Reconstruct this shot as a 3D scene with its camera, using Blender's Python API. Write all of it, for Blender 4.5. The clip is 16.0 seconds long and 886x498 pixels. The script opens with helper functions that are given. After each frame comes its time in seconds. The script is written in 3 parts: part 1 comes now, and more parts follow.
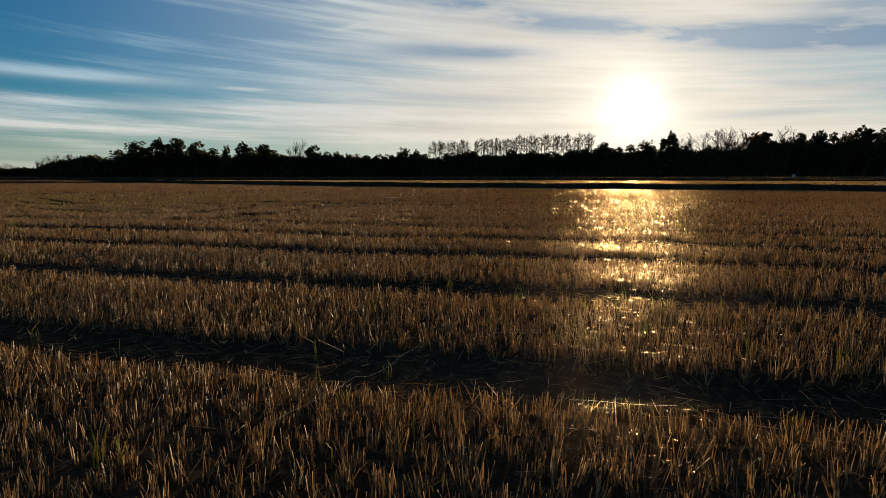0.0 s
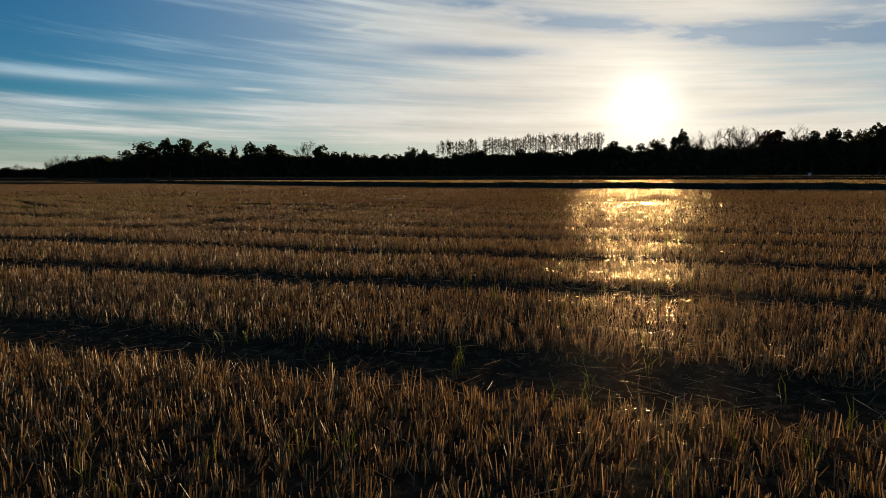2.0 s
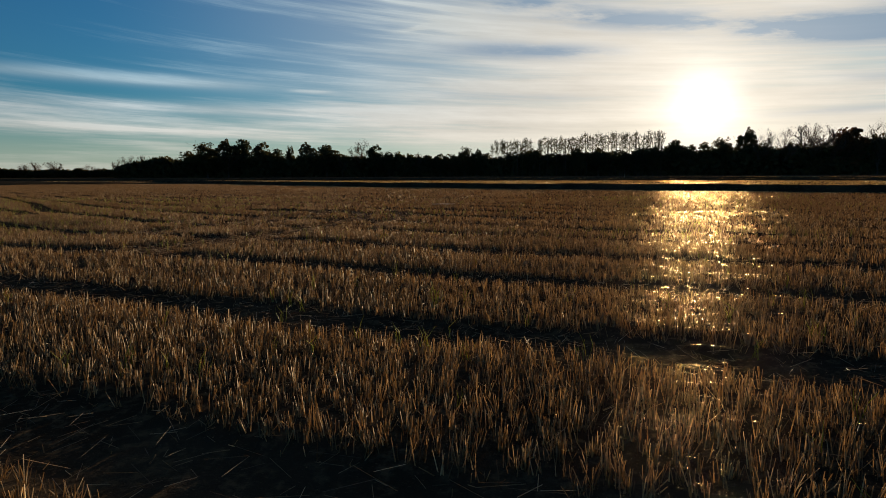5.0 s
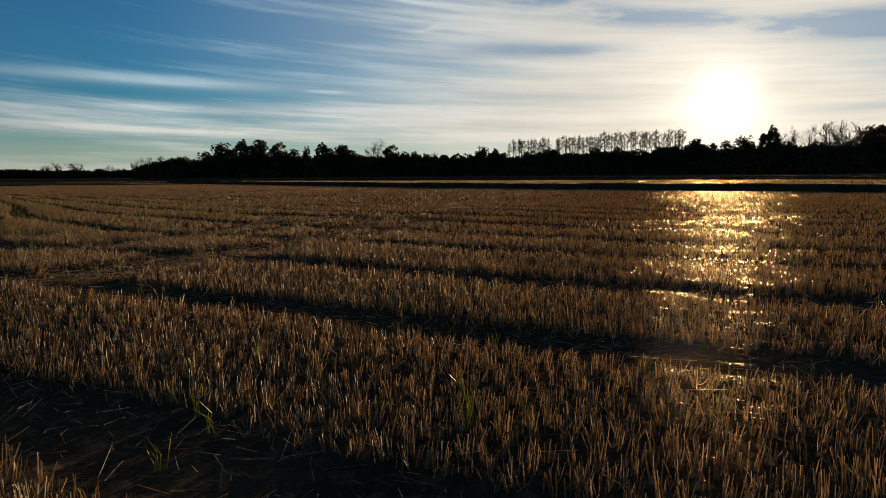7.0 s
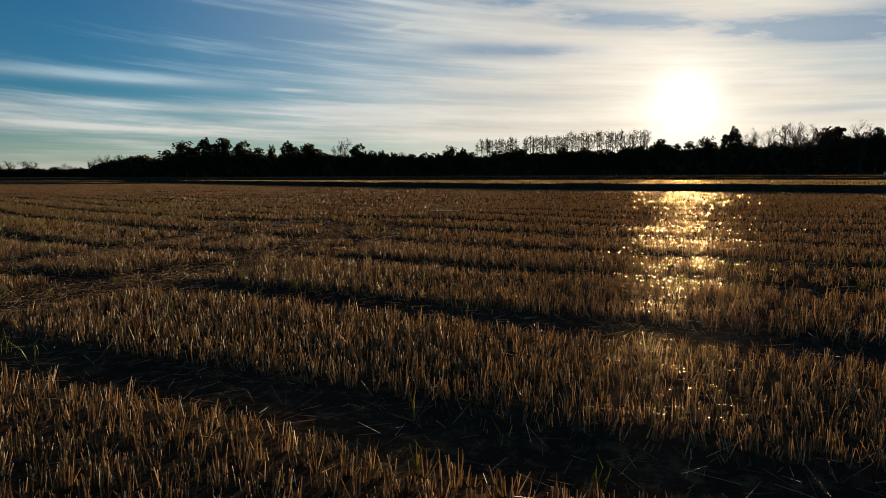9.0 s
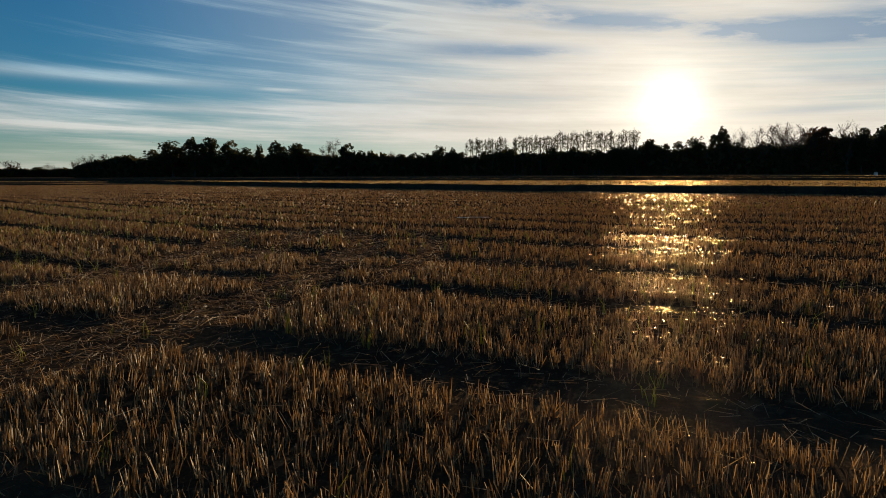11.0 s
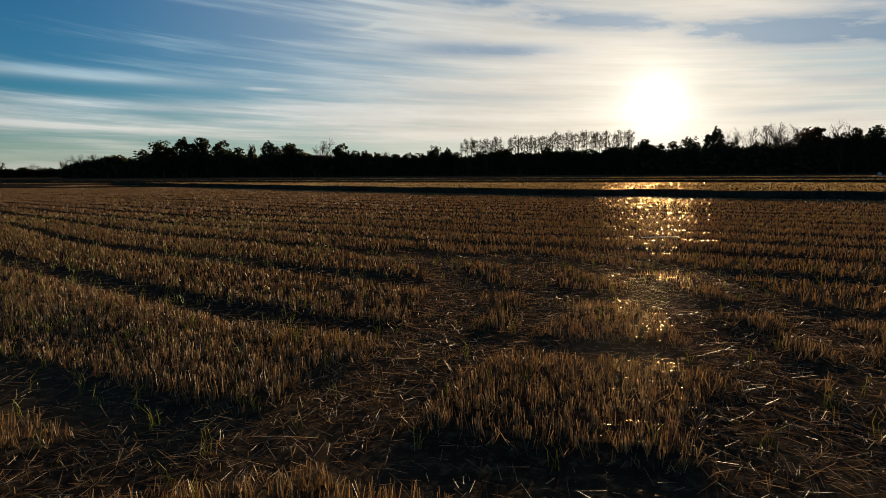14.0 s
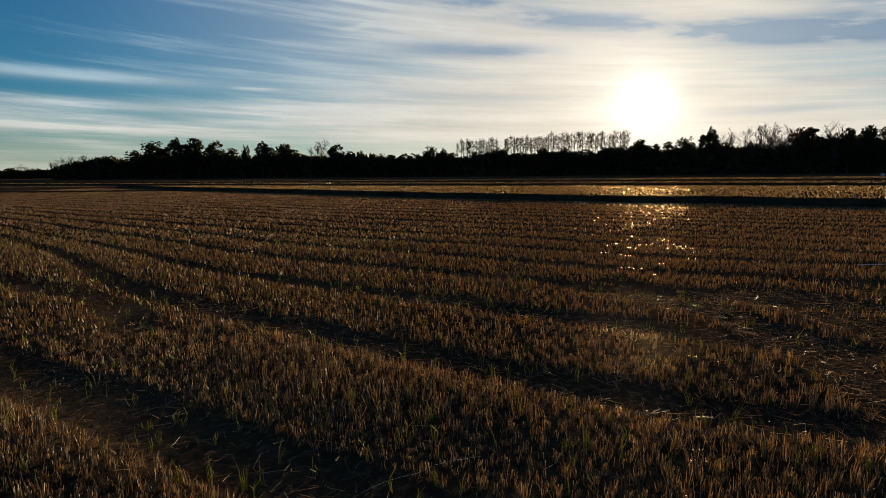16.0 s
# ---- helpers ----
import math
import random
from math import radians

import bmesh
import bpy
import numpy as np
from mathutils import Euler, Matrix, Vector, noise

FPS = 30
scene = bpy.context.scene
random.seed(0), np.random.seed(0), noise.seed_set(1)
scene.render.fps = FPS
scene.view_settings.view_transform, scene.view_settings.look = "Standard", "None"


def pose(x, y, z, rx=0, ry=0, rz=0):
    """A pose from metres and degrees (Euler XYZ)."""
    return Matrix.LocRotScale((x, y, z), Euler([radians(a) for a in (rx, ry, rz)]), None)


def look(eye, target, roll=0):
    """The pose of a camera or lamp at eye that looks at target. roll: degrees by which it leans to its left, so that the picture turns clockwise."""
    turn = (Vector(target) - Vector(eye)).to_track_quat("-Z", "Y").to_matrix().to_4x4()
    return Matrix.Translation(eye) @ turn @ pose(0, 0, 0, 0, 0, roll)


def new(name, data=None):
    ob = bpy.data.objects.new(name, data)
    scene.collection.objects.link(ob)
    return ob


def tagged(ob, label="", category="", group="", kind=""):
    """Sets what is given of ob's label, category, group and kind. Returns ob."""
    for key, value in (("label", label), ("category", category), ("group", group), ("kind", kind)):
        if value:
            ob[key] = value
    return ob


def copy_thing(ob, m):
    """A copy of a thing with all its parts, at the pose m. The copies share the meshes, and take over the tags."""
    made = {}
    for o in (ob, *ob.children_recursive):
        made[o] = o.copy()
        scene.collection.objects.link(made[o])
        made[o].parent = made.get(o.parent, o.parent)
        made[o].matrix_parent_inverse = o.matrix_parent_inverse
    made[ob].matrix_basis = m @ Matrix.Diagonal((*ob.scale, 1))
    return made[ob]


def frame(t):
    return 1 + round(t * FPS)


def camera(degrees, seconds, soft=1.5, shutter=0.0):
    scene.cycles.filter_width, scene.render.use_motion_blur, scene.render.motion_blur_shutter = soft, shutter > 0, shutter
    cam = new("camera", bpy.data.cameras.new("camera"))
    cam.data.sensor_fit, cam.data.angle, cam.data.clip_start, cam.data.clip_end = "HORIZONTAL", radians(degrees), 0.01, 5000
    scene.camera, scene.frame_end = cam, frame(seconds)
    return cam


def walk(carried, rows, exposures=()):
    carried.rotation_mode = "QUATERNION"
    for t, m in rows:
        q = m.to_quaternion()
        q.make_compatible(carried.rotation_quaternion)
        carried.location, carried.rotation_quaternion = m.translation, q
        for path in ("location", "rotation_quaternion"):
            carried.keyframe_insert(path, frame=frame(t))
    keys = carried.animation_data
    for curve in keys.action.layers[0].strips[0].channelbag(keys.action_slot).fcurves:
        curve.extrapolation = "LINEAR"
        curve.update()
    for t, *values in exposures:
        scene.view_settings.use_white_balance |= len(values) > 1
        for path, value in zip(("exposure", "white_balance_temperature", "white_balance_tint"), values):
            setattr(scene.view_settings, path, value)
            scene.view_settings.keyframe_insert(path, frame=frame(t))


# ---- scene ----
cam = camera(70.4, 16.0, soft=0.65)

# seconds, place in metres, yaw, pitch, roll in degrees
PATH = [
    (0, -0.007, -0.001, 1.400, -0.01, -6.72, 0.12),
    (0.5, 0.008, 0.800, 1.401, 0.02, -6.73, 0.18),
    (1, 0.013, 1.588, 1.396, 0.10, -6.74, 0.21),
    (1.5, 0.015, 2.386, 1.386, 0.26, -6.74, 0.24),
    (2, 0.020, 3.192, 1.375, 0.74, -6.75, 0.29),
    (2.5, 0.011, 4.037, 1.363, 1.33, -6.75, 0.33),
    (3, -0.012, 4.921, 1.358, 2.15, -6.74, 0.34),
    (3.5, -0.067, 5.799, 1.357, 3.18, -6.72, 0.29),
    (4, -0.133, 6.674, 1.378, 4.21, -6.72, 0.29),
    (4.5, -0.202, 7.593, 1.390, 5.00, -6.71, 0.30),
    (5, -0.279, 8.538, 1.388, 5.58, -6.71, 0.29),
    (5.5, -0.367, 9.465, 1.380, 6.04, -6.72, 0.30),
    (6, -0.468, 10.332, 1.372, 6.45, -6.72, 0.32),
    (6.5, -0.587, 11.101, 1.370, 6.92, -6.72, 0.37),
    (7, -0.719, 11.758, 1.375, 7.08, -6.72, 0.43),
    (7.5, -0.857, 12.376, 1.377, 5.78, -6.75, 0.38),
    (8, -1.053, 12.952, 1.388, 4.78, -6.77, 0.33),
    (8.5, -1.248, 13.536, 1.383, 4.39, -6.79, 0.31),
    (9, -1.433, 14.113, 1.380, 4.11, -6.79, 0.30),
    (9.5, -1.641, 14.671, 1.386, 3.82, -6.79, 0.30),
    (10, -1.915, 15.206, 1.403, 3.54, -6.78, 0.29),
    (10.5, -2.293, 15.714, 1.433, 3.27, -6.78, 0.30),
    (11, -2.816, 16.189, 1.476, 3.00, -6.80, 0.31),
    (11.5, -3.531, 16.621, 1.531, 2.73, -6.84, 0.33),
    (12, -4.461, 16.958, 1.594, 2.51, -6.87, 0.40),
    (12.5, -5.423, 17.197, 1.672, 2.34, -6.87, 0.43),
    (13, -6.295, 17.611, 1.719, 2.19, -6.87, 0.39),
    (13.5, -7.167, 18.112, 1.777, 2.06, -6.86, 0.36),
    (14, -8.122, 18.659, 1.869, 1.90, -6.84, 0.37),
    (14.5, -9.199, 19.176, 1.985, 1.77, -6.83, 0.41),
    (15, -10.398, 19.530, 2.142, 1.55, -6.85, 0.43),
    (15.5, -11.706, 19.982, 2.261, 1.20, -6.85, 0.41),
    (16, -13.070, 20.494, 2.393, 0.91, -6.85, 0.46),
]
walk(cam, [(t, pose(x, y, z, 90 + p, r, w)) for t, x, y, z, w, p, r in PATH], exposures=((0.0, 0.1), (16.0, 0.1)))

# ---------------------------------------------------------------- light
SUN_AZ, SUN_EL = 16.58, 5.75          # degrees right of +y, above the horizon
SKY_GAIN = 1.0
sun_dir = Vector((math.sin(radians(SUN_AZ)) * math.cos(radians(SUN_EL)),
                  math.cos(radians(SUN_AZ)) * math.cos(radians(SUN_EL)), math.sin(radians(SUN_EL))))
lamp = bpy.data.lights.new("sun", "SUN")
lamp.energy, lamp.angle, lamp.color = 5.0, radians(0.53), (1.0, 0.735, 0.43)
sun = new("sun", lamp)
sun.matrix_world = look(sun_dir * 300, (0, 0, 0))


class Nodes:
    """Short ways to add and join shader nodes."""

    def __init__(self, tree):
        self.tree = tree
        tree.nodes.clear()

    def add(self, kind):
        return self.tree.nodes.new(kind)

    def put(self, socket, value):
        if isinstance(value, bpy.types.NodeSocket):
            self.tree.links.new(value, socket)
        else:
            socket.default_value = value

    def m(self, op, a, b=0.0, c=0.0, clamp=False):
        n = self.add("ShaderNodeMath")
        n.operation, n.use_clamp = op, clamp
        for s, v in zip(n.inputs, (a, b, c)):
            self.put(s, v)
        return n.outputs[0]

    def v(self, op, a, b=(0, 0, 0)):
        n = self.add("ShaderNodeVectorMath")
        n.operation = op
        self.put(n.inputs[0], a)
        if op == "SCALE":
            self.put(n.inputs["Scale"], b)
        else:
            self.put(n.inputs[1], b)
        return n.outputs["Value"] if op in ("DOT_PRODUCT", "LENGTH") else n.outputs["Vector"]

    def xyz(self, x, y, z=0.0):
        n = self.add("ShaderNodeCombineXYZ")
        for s, v in zip(n.inputs, (x, y, z)):
            self.put(s, v)
        return n.outputs[0]

    def noise(self, vec, scale, detail=4.0, rough=0.55, out="Fac"):
        n = self.add("ShaderNodeTexNoise")
        self.put(n.inputs["Vector"], vec)
        n.inputs["Scale"].default_value, n.inputs["Detail"].default_value, n.inputs["Roughness"].default_value = scale, detail, rough
        return n.outputs[out]

    def step(self, x, lo, hi, a=0.0, b=1.0):
        n = self.add("ShaderNodeMapRange")
        n.interpolation_type = "SMOOTHSTEP"
        for s, v in zip(n.inputs, (x, lo, hi, a, b)):
            self.put(s, v)
        return n.outputs[0]

    def mix(self, f, a, b, blend="MIX"):
        n = self.add("ShaderNodeMix")
        n.data_type, n.blend_type = "RGBA", blend
        self.put(n.inputs[0], f)
        self.put(n.inputs[6], a if not isinstance(a, tuple) else (*a, 1))
        self.put(n.inputs[7], b if not isinstance(b, tuple) else (*b, 1))
        return n.outputs[2]


# ---------------------------------------------------------------- sky
world = bpy.data.worlds.new("evening_sky")
scene.world = world
world.use_nodes = True
W = Nodes(world.node_tree)
way = W.add("ShaderNodeTexCoord").outputs["Generated"]
sep = W.add("ShaderNodeSeparateXYZ")
W.put(sep.inputs[0], way)
sx, sy, sz = sep.outputs
u = W.m("ARCTAN2", sx, sy)
v = W.m("DIVIDE", sz, W.m("MAXIMUM", W.m("SQRT", W.m("ADD", W.m("MULTIPLY", sx, sx), W.m("MULTIPLY", sy, sy))), 0.02))
clear = W.add("ShaderNodeTexSky")
clear.sky_type, clear.sun_disc = "NISHITA", False
clear.sun_elevation, clear.sun_rotation = radians(SUN_EL), radians(SUN_AZ)
clear.altitude, clear.air_density, clear.dust_density, clear.ozone_density = 100, 1.0, 0.4, 2.5
angle = W.m("ARCCOSINE", W.v("DOT_PRODUCT", way, tuple(sun_dir)))      # radians from the sun

# cirrus: long fibres that fan out slowly, bent a little by a slow noise
bend = W.m("MULTIPLY", W.m("SUBTRACT", W.noise(W.xyz(u, W.m("MULTIPLY", v, 1.5), 3.1), 1.6, 2.0), 0.5), 0.012)
lean = W.m("ADD", W.m("MULTIPLY", v, W.m("MULTIPLY_ADD", u, 0.42, 1.0)), bend)
broad = W.noise(W.xyz(W.m("MULTIPLY", u, 0.9), W.m("MULTIPLY", lean, 9.0), 0.7), 1.9, 3.0, 0.5)
fibre = W.noise(W.xyz(W.m("MULTIPLY", u, 1.9), W.m("MULTIPLY", lean, 42.0), 5.2), 1.6, 6.0, 0.62)
puff = W.noise(W.xyz(W.m("MULTIPLY", u, 4.0), W.m("MULTIPLY", lean, 17.0), 9.4), 2.0, 6.0, 0.62)
cirrus = W.m("ADD", W.m("MULTIPLY", broad, 0.60), W.m("MULTIPLY", fibre, 0.40))
# more veil towards the sun and low over the land, little high up on the far side
veil = W.m("ADD", W.step(angle, 0.06, 0.66, 0.15, -0.075), W.step(v, 0.04, 0.17, 0.075, 0.0))
hair = W.noise(W.xyz(W.m("MULTIPLY", u, 3.2), W.m("MULTIPLY", lean, 110.0), 2.3), 1.5, 7.0, 0.68)
cirrus = W.m("ADD", cirrus, W.m("MULTIPLY", W.m("SUBTRACT", hair, 0.5), 0.22))
cover = W.step(W.m("ADD", cirrus, veil), 0.40, 0.70)


def streak(total, at_u, at_v, slope, half, thick, amount):
    """Adds one long soft band of cloud."""
    du = W.m("SUBTRACT", u, at_u)
    dv = W.m("SUBTRACT", W.m("ADD", v, W.m("MULTIPLY", bend, 0.15)), W.m("MULTIPLY_ADD", du, slope, at_v))
    a = W.m("POWER", W.m("ABSOLUTE", W.m("DIVIDE", du, half)), 3.0)
    b = W.m("POWER", W.m("DIVIDE", dv, thick), 2.0)
    g = W.m("EXPONENT", W.m("MULTIPLY", W.m("ADD", a, b), -1.0))
    return W.m("MULTIPLY_ADD", W.m("MULTIPLY", g, W.m("ADD", fibre, 0.45)), amount, total)


bright = 0.0
for row in ((-0.56, 0.137, -0.02, 0.19, 0.0080, 1.05), (-0.40, 0.098, 0.00, 0.32, 0.009, 0.55), (-0.52, 0.066, -0.03, 0.22, 0.006, 0.55),
            (-0.09, 0.231, 0.15, 0.065, 0.0035, 1.2), (-0.02, 0.244, -0.13, 0.17, 0.0035, 1.25), (-0.03, 0.229, -0.06, 0.09, 0.010, 0.45),
            (0.12, 0.208, -0.05, 0.20, 0.012, 0.50), (-0.10, 0.075, -0.015, 0.34, 0.013, 0.45), (-0.02, 0.137, -0.05, 0.16, 0.012, 0.40),
            (-0.30, 0.128, -0.02, 0.03, 0.0025, 0.7), (0.205, 0.081, 0.0, 0.035, 0.0035, 0.5), (0.40, 0.262, -0.08, 0.30, 0.022, 0.65)):
    bright = streak(bright, *row)
dark = 0.0
for row in ((0.29, 0.214, -0.12, 0.29, 0.017, 1.0), (0.03, 0.262, -0.05, 0.10, 0.012, 0.6), (0.50, 0.184, -0.05, 0.17, 0.016, 1.0), (0.64, 0.215, 0.0, 0.14, 0.032, 0.70), (0.03, 0.188, -0.05, 0.13, 0.013, 0.80),
            (0.56, 0.115, -0.12, 0.10, 0.007, 0.40), (0.45, 0.083, 0.02, 0.09, 0.006, 0.40), (0.02, 0.12, -0.04, 0.12, 0.006, 0.3)):
    dark = streak(dark, *row)
dark = W.m("MULTIPLY", dark, W.step(puff, 0.30, 0.62, 0.30, 1.35))
near_sun = W.step(angle, 0.05, 0.9, 1.0, 0.0)
low = W.step(v, 0.02, 0.17, 1.0, 0.0)
cloud_far = W.mix(low, (0.30, 0.47, 0.58), (0.64, 0.61, 0.54))
cloud = W.mix(near_sun, cloud_far, (0.63, 0.58, 0.51))
cloud = W.v("SCALE", cloud, W.m("ADD", W.m("MULTIPLY_ADD", broad, 0.30, 0.32), W.m("MULTIPLY_ADD", fibre, 0.62, W.m("MULTIPLY", puff, 0.42))))
cloud = W.v("SCALE", cloud, W.step(angle, 0.75, 1.6, 1.0, 0.22))
base = W.v("MULTIPLY", clear.outputs[0], (0.23, 0.64, 0.94))
base = W.v("SCALE", base, W.step(v, 0.30, 1.2, 0.10, 0.05))
base = W.mix(W.m("MULTIPLY", near_sun, 0.75), base, (0.50, 0.50, 0.48))
dens = W.m("ADD", cover, bright, clamp=True)
air = W.mix(dens, base, cloud)
air = W.mix(W.m("MULTIPLY", W.m("MINIMUM", dark, 1.0), 0.9), air, (0.15, 0.25, 0.37))
air = W.mix(W.step(v, 0.0, 0.10, 0.45, 0.0), air, (0.55, 0.55, 0.49))
# the glow of the thin cloud about the sun
g1 = W.m("EXPONENT", W.m("MULTIPLY", W.m("POWER", W.m("DIVIDE", angle, 0.031), 1.3), -1.0))
g2 = W.m("EXPONENT", W.m("DIVIDE", angle, -0.14))
glow = W.v("ADD", W.v("SCALE", W.xyz(1.0, 0.97, 0.90), W.m("MULTIPLY", g1, 0.9)), W.v("SCALE", W.xyz(1.0, 0.88, 0.66), W.m("MULTIPLY", g2, 0.42)))
warm = W.m("MULTIPLY", W.m("EXPONENT", W.m("DIVIDE", angle, -0.22)), W.step(v, 0.02, 0.14, 0.22, 0.0))
glow = W.v("ADD", glow, W.v("SCALE", W.xyz(1.0, 0.80, 0.45), warm))
air = W.v("SCALE", W.v("ADD", air, glow), 10.0 * SKY_GAIN)
shine = W.add("ShaderNodeBackground")
W.put(shine.inputs["Color"], air)
shine.inputs["Strength"].default_value = 0.1
W.put(W.add("ShaderNodeOutputWorld").inputs["Surface"], shine.outputs[0])


# ---------------------------------------------------------------- materials
def material(name):
    mat = bpy.data.materials.new(name)
    mat.use_nodes = True
    return mat, Nodes(mat.node_tree)


def finish(n, shader):
    out = n.add("ShaderNodeOutputMaterial")
    n.put(out.inputs["Surface"], shader)
    return out


def principled(n, color, rough=0.7, spec=0.3, normal=None):
    p = n.add("ShaderNodeBsdfPrincipled")
    n.put(p.inputs["Base Color"], color if not isinstance(color, tuple) else (*color, 1))
    n.put(p.inputs["Roughness"], rough)
    p.inputs["Specular IOR Level"].default_value = spec
    if normal is not None:
        n.put(p.inputs["Normal"], normal)
    return p


def bumped(n, height, strength, distance):
    b = n.add("ShaderNodeBump")
    b.inputs["Strength"].default_value, b.inputs["Distance"].default_value = strength, distance
    n.put(b.inputs["Height"], height)
    return b.outputs[0]


def straw_material(name, dark, mid, pale, through_it, rough=0.42, spec=0.4):
    """Dry stalks: every stalk its own tone, mottled along its length, lit through from behind."""
    mat, n = material(name)
    rnd = n.add("ShaderNodeNewGeometry").outputs["Random Per Island"]
    at = n.add("ShaderNodeTexCoord").outputs["Object"]
    tone = n.mix(n.step(rnd, 0.10, 0.55), dark, mid)
    tone = n.mix(n.step(rnd, 0.70, 1.0), tone, pale)
    tone = n.mix(n.m("MULTIPLY", n.step(n.noise(at, 38.0, 3.0), 0.5, 0.75), 0.55), tone, dark)
    tone = n.mix(n.m("MULTIPLY", n.step(n.noise(at, 0.45, 3.0), 0.42, 0.68), 0.35), tone, mid)
    p = principled(n, tone, rough, spec)
    t = n.add("ShaderNodeBsdfTranslucent")
    n.put(t.inputs["Color"], n.mix(1.0, tone, (1.0, 0.76, 0.50), "MULTIPLY"))
    mixer = n.add("ShaderNodeMixShader")
    mixer.inputs[0].default_value = through_it
    n.put(mixer.inputs[1], p.outputs[0])
    n.put(mixer.inputs[2], t.outputs[0])
    finish(n, mixer.outputs[0])
    return mat


STUBBLE = straw_material("stubble_straw", (0.11, 0.074, 0.040), (0.32, 0.220, 0.110), (0.62, 0.48, 0.28), 0.31, 0.55, 0.22)
LITTER = straw_material("loose_straw", (0.10, 0.070, 0.042), (0.27, 0.19, 0.105), (0.62, 0.50, 0.32), 0.26, 0.5, 0.35)
TUFTS = straw_material("stubble_tufts", (0.19, 0.122, 0.060), (0.29, 0.19, 0.090), (0.40, 0.285, 0.145), 0.26, 0.6, 0.16)
FAR_STRAW = straw_material("far_field_straw", (0.16, 0.12, 0.055), (0.40, 0.31, 0.135), (0.58, 0.47, 0.24), 0.45, 0.45, 0.5)
GREEN = straw_material("green_blade", (0.20, 0.26, 0.04), (0.38, 0.45, 0.08), (0.58, 0.60, 0.15), 0.60)


def soil_material():
    mat, n = material("field_soil")
    at = n.add("ShaderNodeTexCoord").outputs["Object"]
    tone = n.mix(n.step(n.noise(at, 0.35, 5.0), 0.35, 0.68), (0.040, 0.029, 0.020), (0.075, 0.054, 0.035))
    tone = n.mix(n.step(n.noise(at, 9.0, 6.0, 0.65), 0.48, 0.66), tone, (0.12, 0.085, 0.05))
    chaff = n.noise(n.v("MULTIPLY", at, (1.0, 2.6, 1.0)), 42.0, 3.0, 0.7)
    tone = n.mix(n.step(chaff, 0.60, 0.72), tone, (0.15, 0.105, 0.06))
    height = n.m("ADD", n.m("MULTIPLY", n.noise(at, 7.0, 6.0, 0.65), 1.0), n.m("MULTIPLY", chaff, 0.35))
    finish(n, principled(n, tone, 1.0, 0.0, bumped(n, height, 0.8, 0.05)).outputs[0])
    return mat


def bank_material(name, a, b, c):
    mat, n = material(name)
    at = n.add("ShaderNodeTexCoord").outputs["Object"]
    tone = n.mix(n.step(n.noise(at, 0.5, 5.0), 0.35, 0.65), a, b)
    tone = n.mix(n.step(n.noise(at, 6.0, 5.0, 0.65), 0.5, 0.7), tone, c)
    finish(n, principled(n, tone, 1.0, 0.0, bumped(n, n.noise(at, 5.0, 6.0, 0.65), 0.8, 0.12)).outputs[0])
    return mat


def bark_material():
    mat, n = material("bark")
    at = n.add("ShaderNodeTexCoord").outputs["Object"]
    tone = n.mix(n.noise(at, 1.4, 5.0), (0.045, 0.036, 0.028), (0.13, 0.105, 0.08))
    finish(n, principled(n, tone, 0.9, 0.2).outputs[0])
    return mat


def leaf_material(name, a, b, c, through_it=0.35):
    mat, n = material(name)
    rnd = n.add("ShaderNodeNewGeometry").outputs["Random Per Island"]
    own = n.add("ShaderNodeObjectInfo").outputs["Random"]
    tone = n.mix(rnd, a, b)
    tone = n.mix(n.m("MULTIPLY", own, 0.6), tone, c)
    p = principled(n, tone, 0.6, 0.3)
    t = n.add("ShaderNodeBsdfTranslucent")
    n.put(t.inputs["Color"], tone)
    mixer = n.add("ShaderNodeMixShader")
    mixer.inputs[0].default_value = through_it
    n.put(mixer.inputs[1], p.outputs[0])
    n.put(mixer.inputs[2], t.outputs[0])
    finish(n, mixer.outputs[0])
    return mat


def silk_material():
    mat, n = material("spider_silk")
    # a thread is far finer than its mesh: most of the light passes by it, a little is bent on forwards
    bent = n.add("ShaderNodeBsdfRefraction")
    bent.inputs["Color"].default_value = (1.0, 0.76, 0.45, 1)
    bent.inputs["Roughness"].default_value, bent.inputs["IOR"].default_value = 0.15, 1.55
    mixer = n.add("ShaderNodeMixShader")
    mixer.inputs[0].default_value = 0.011
    n.put(mixer.inputs[1], n.add("ShaderNodeBsdfTransparent").outputs[0])
    n.put(mixer.inputs[2], bent.outputs[0])
    finish(n, mixer.outputs[0])
    return mat


def plain_material(name, a, b, scale, rough=0.7):
    mat, n = material(name)
    at = n.add("ShaderNodeTexCoord").outputs["Object"]
    finish(n, principled(n, n.mix(n.noise(at, scale, 5.0), a, b), rough, 0.3).outputs[0])
    return mat


SOIL = soil_material()
BANK = bank_material("earth_bank", (0.030, 0.024, 0.017), (0.060, 0.047, 0.030), (0.085, 0.072, 0.036))
BARK = bark_material()
LEAF_DARK = leaf_material("autumn_leaf_dark", (0.030, 0.036, 0.014), (0.070, 0.070, 0.025), (0.11, 0.075, 0.02))
LEAF_RED = leaf_material("autumn_leaf_russet", (0.07, 0.040, 0.018), (0.13, 0.07, 0.025), (0.15, 0.06, 0.025))
SILK = silk_material()
WHITE_WALL = plain_material("weathered_white_wall", (0.50, 0.50, 0.48), (0.62, 0.62, 0.60), 1.5)
GREY_ROOF = plain_material("grey_sheet_roof", (0.20, 0.20, 0.20), (0.30, 0.29, 0.28), 2.0)
STAKE_WOOD = plain_material("grey_stake_wood", (0.22, 0.18, 0.13), (0.40, 0.34, 0.27), 12.0)


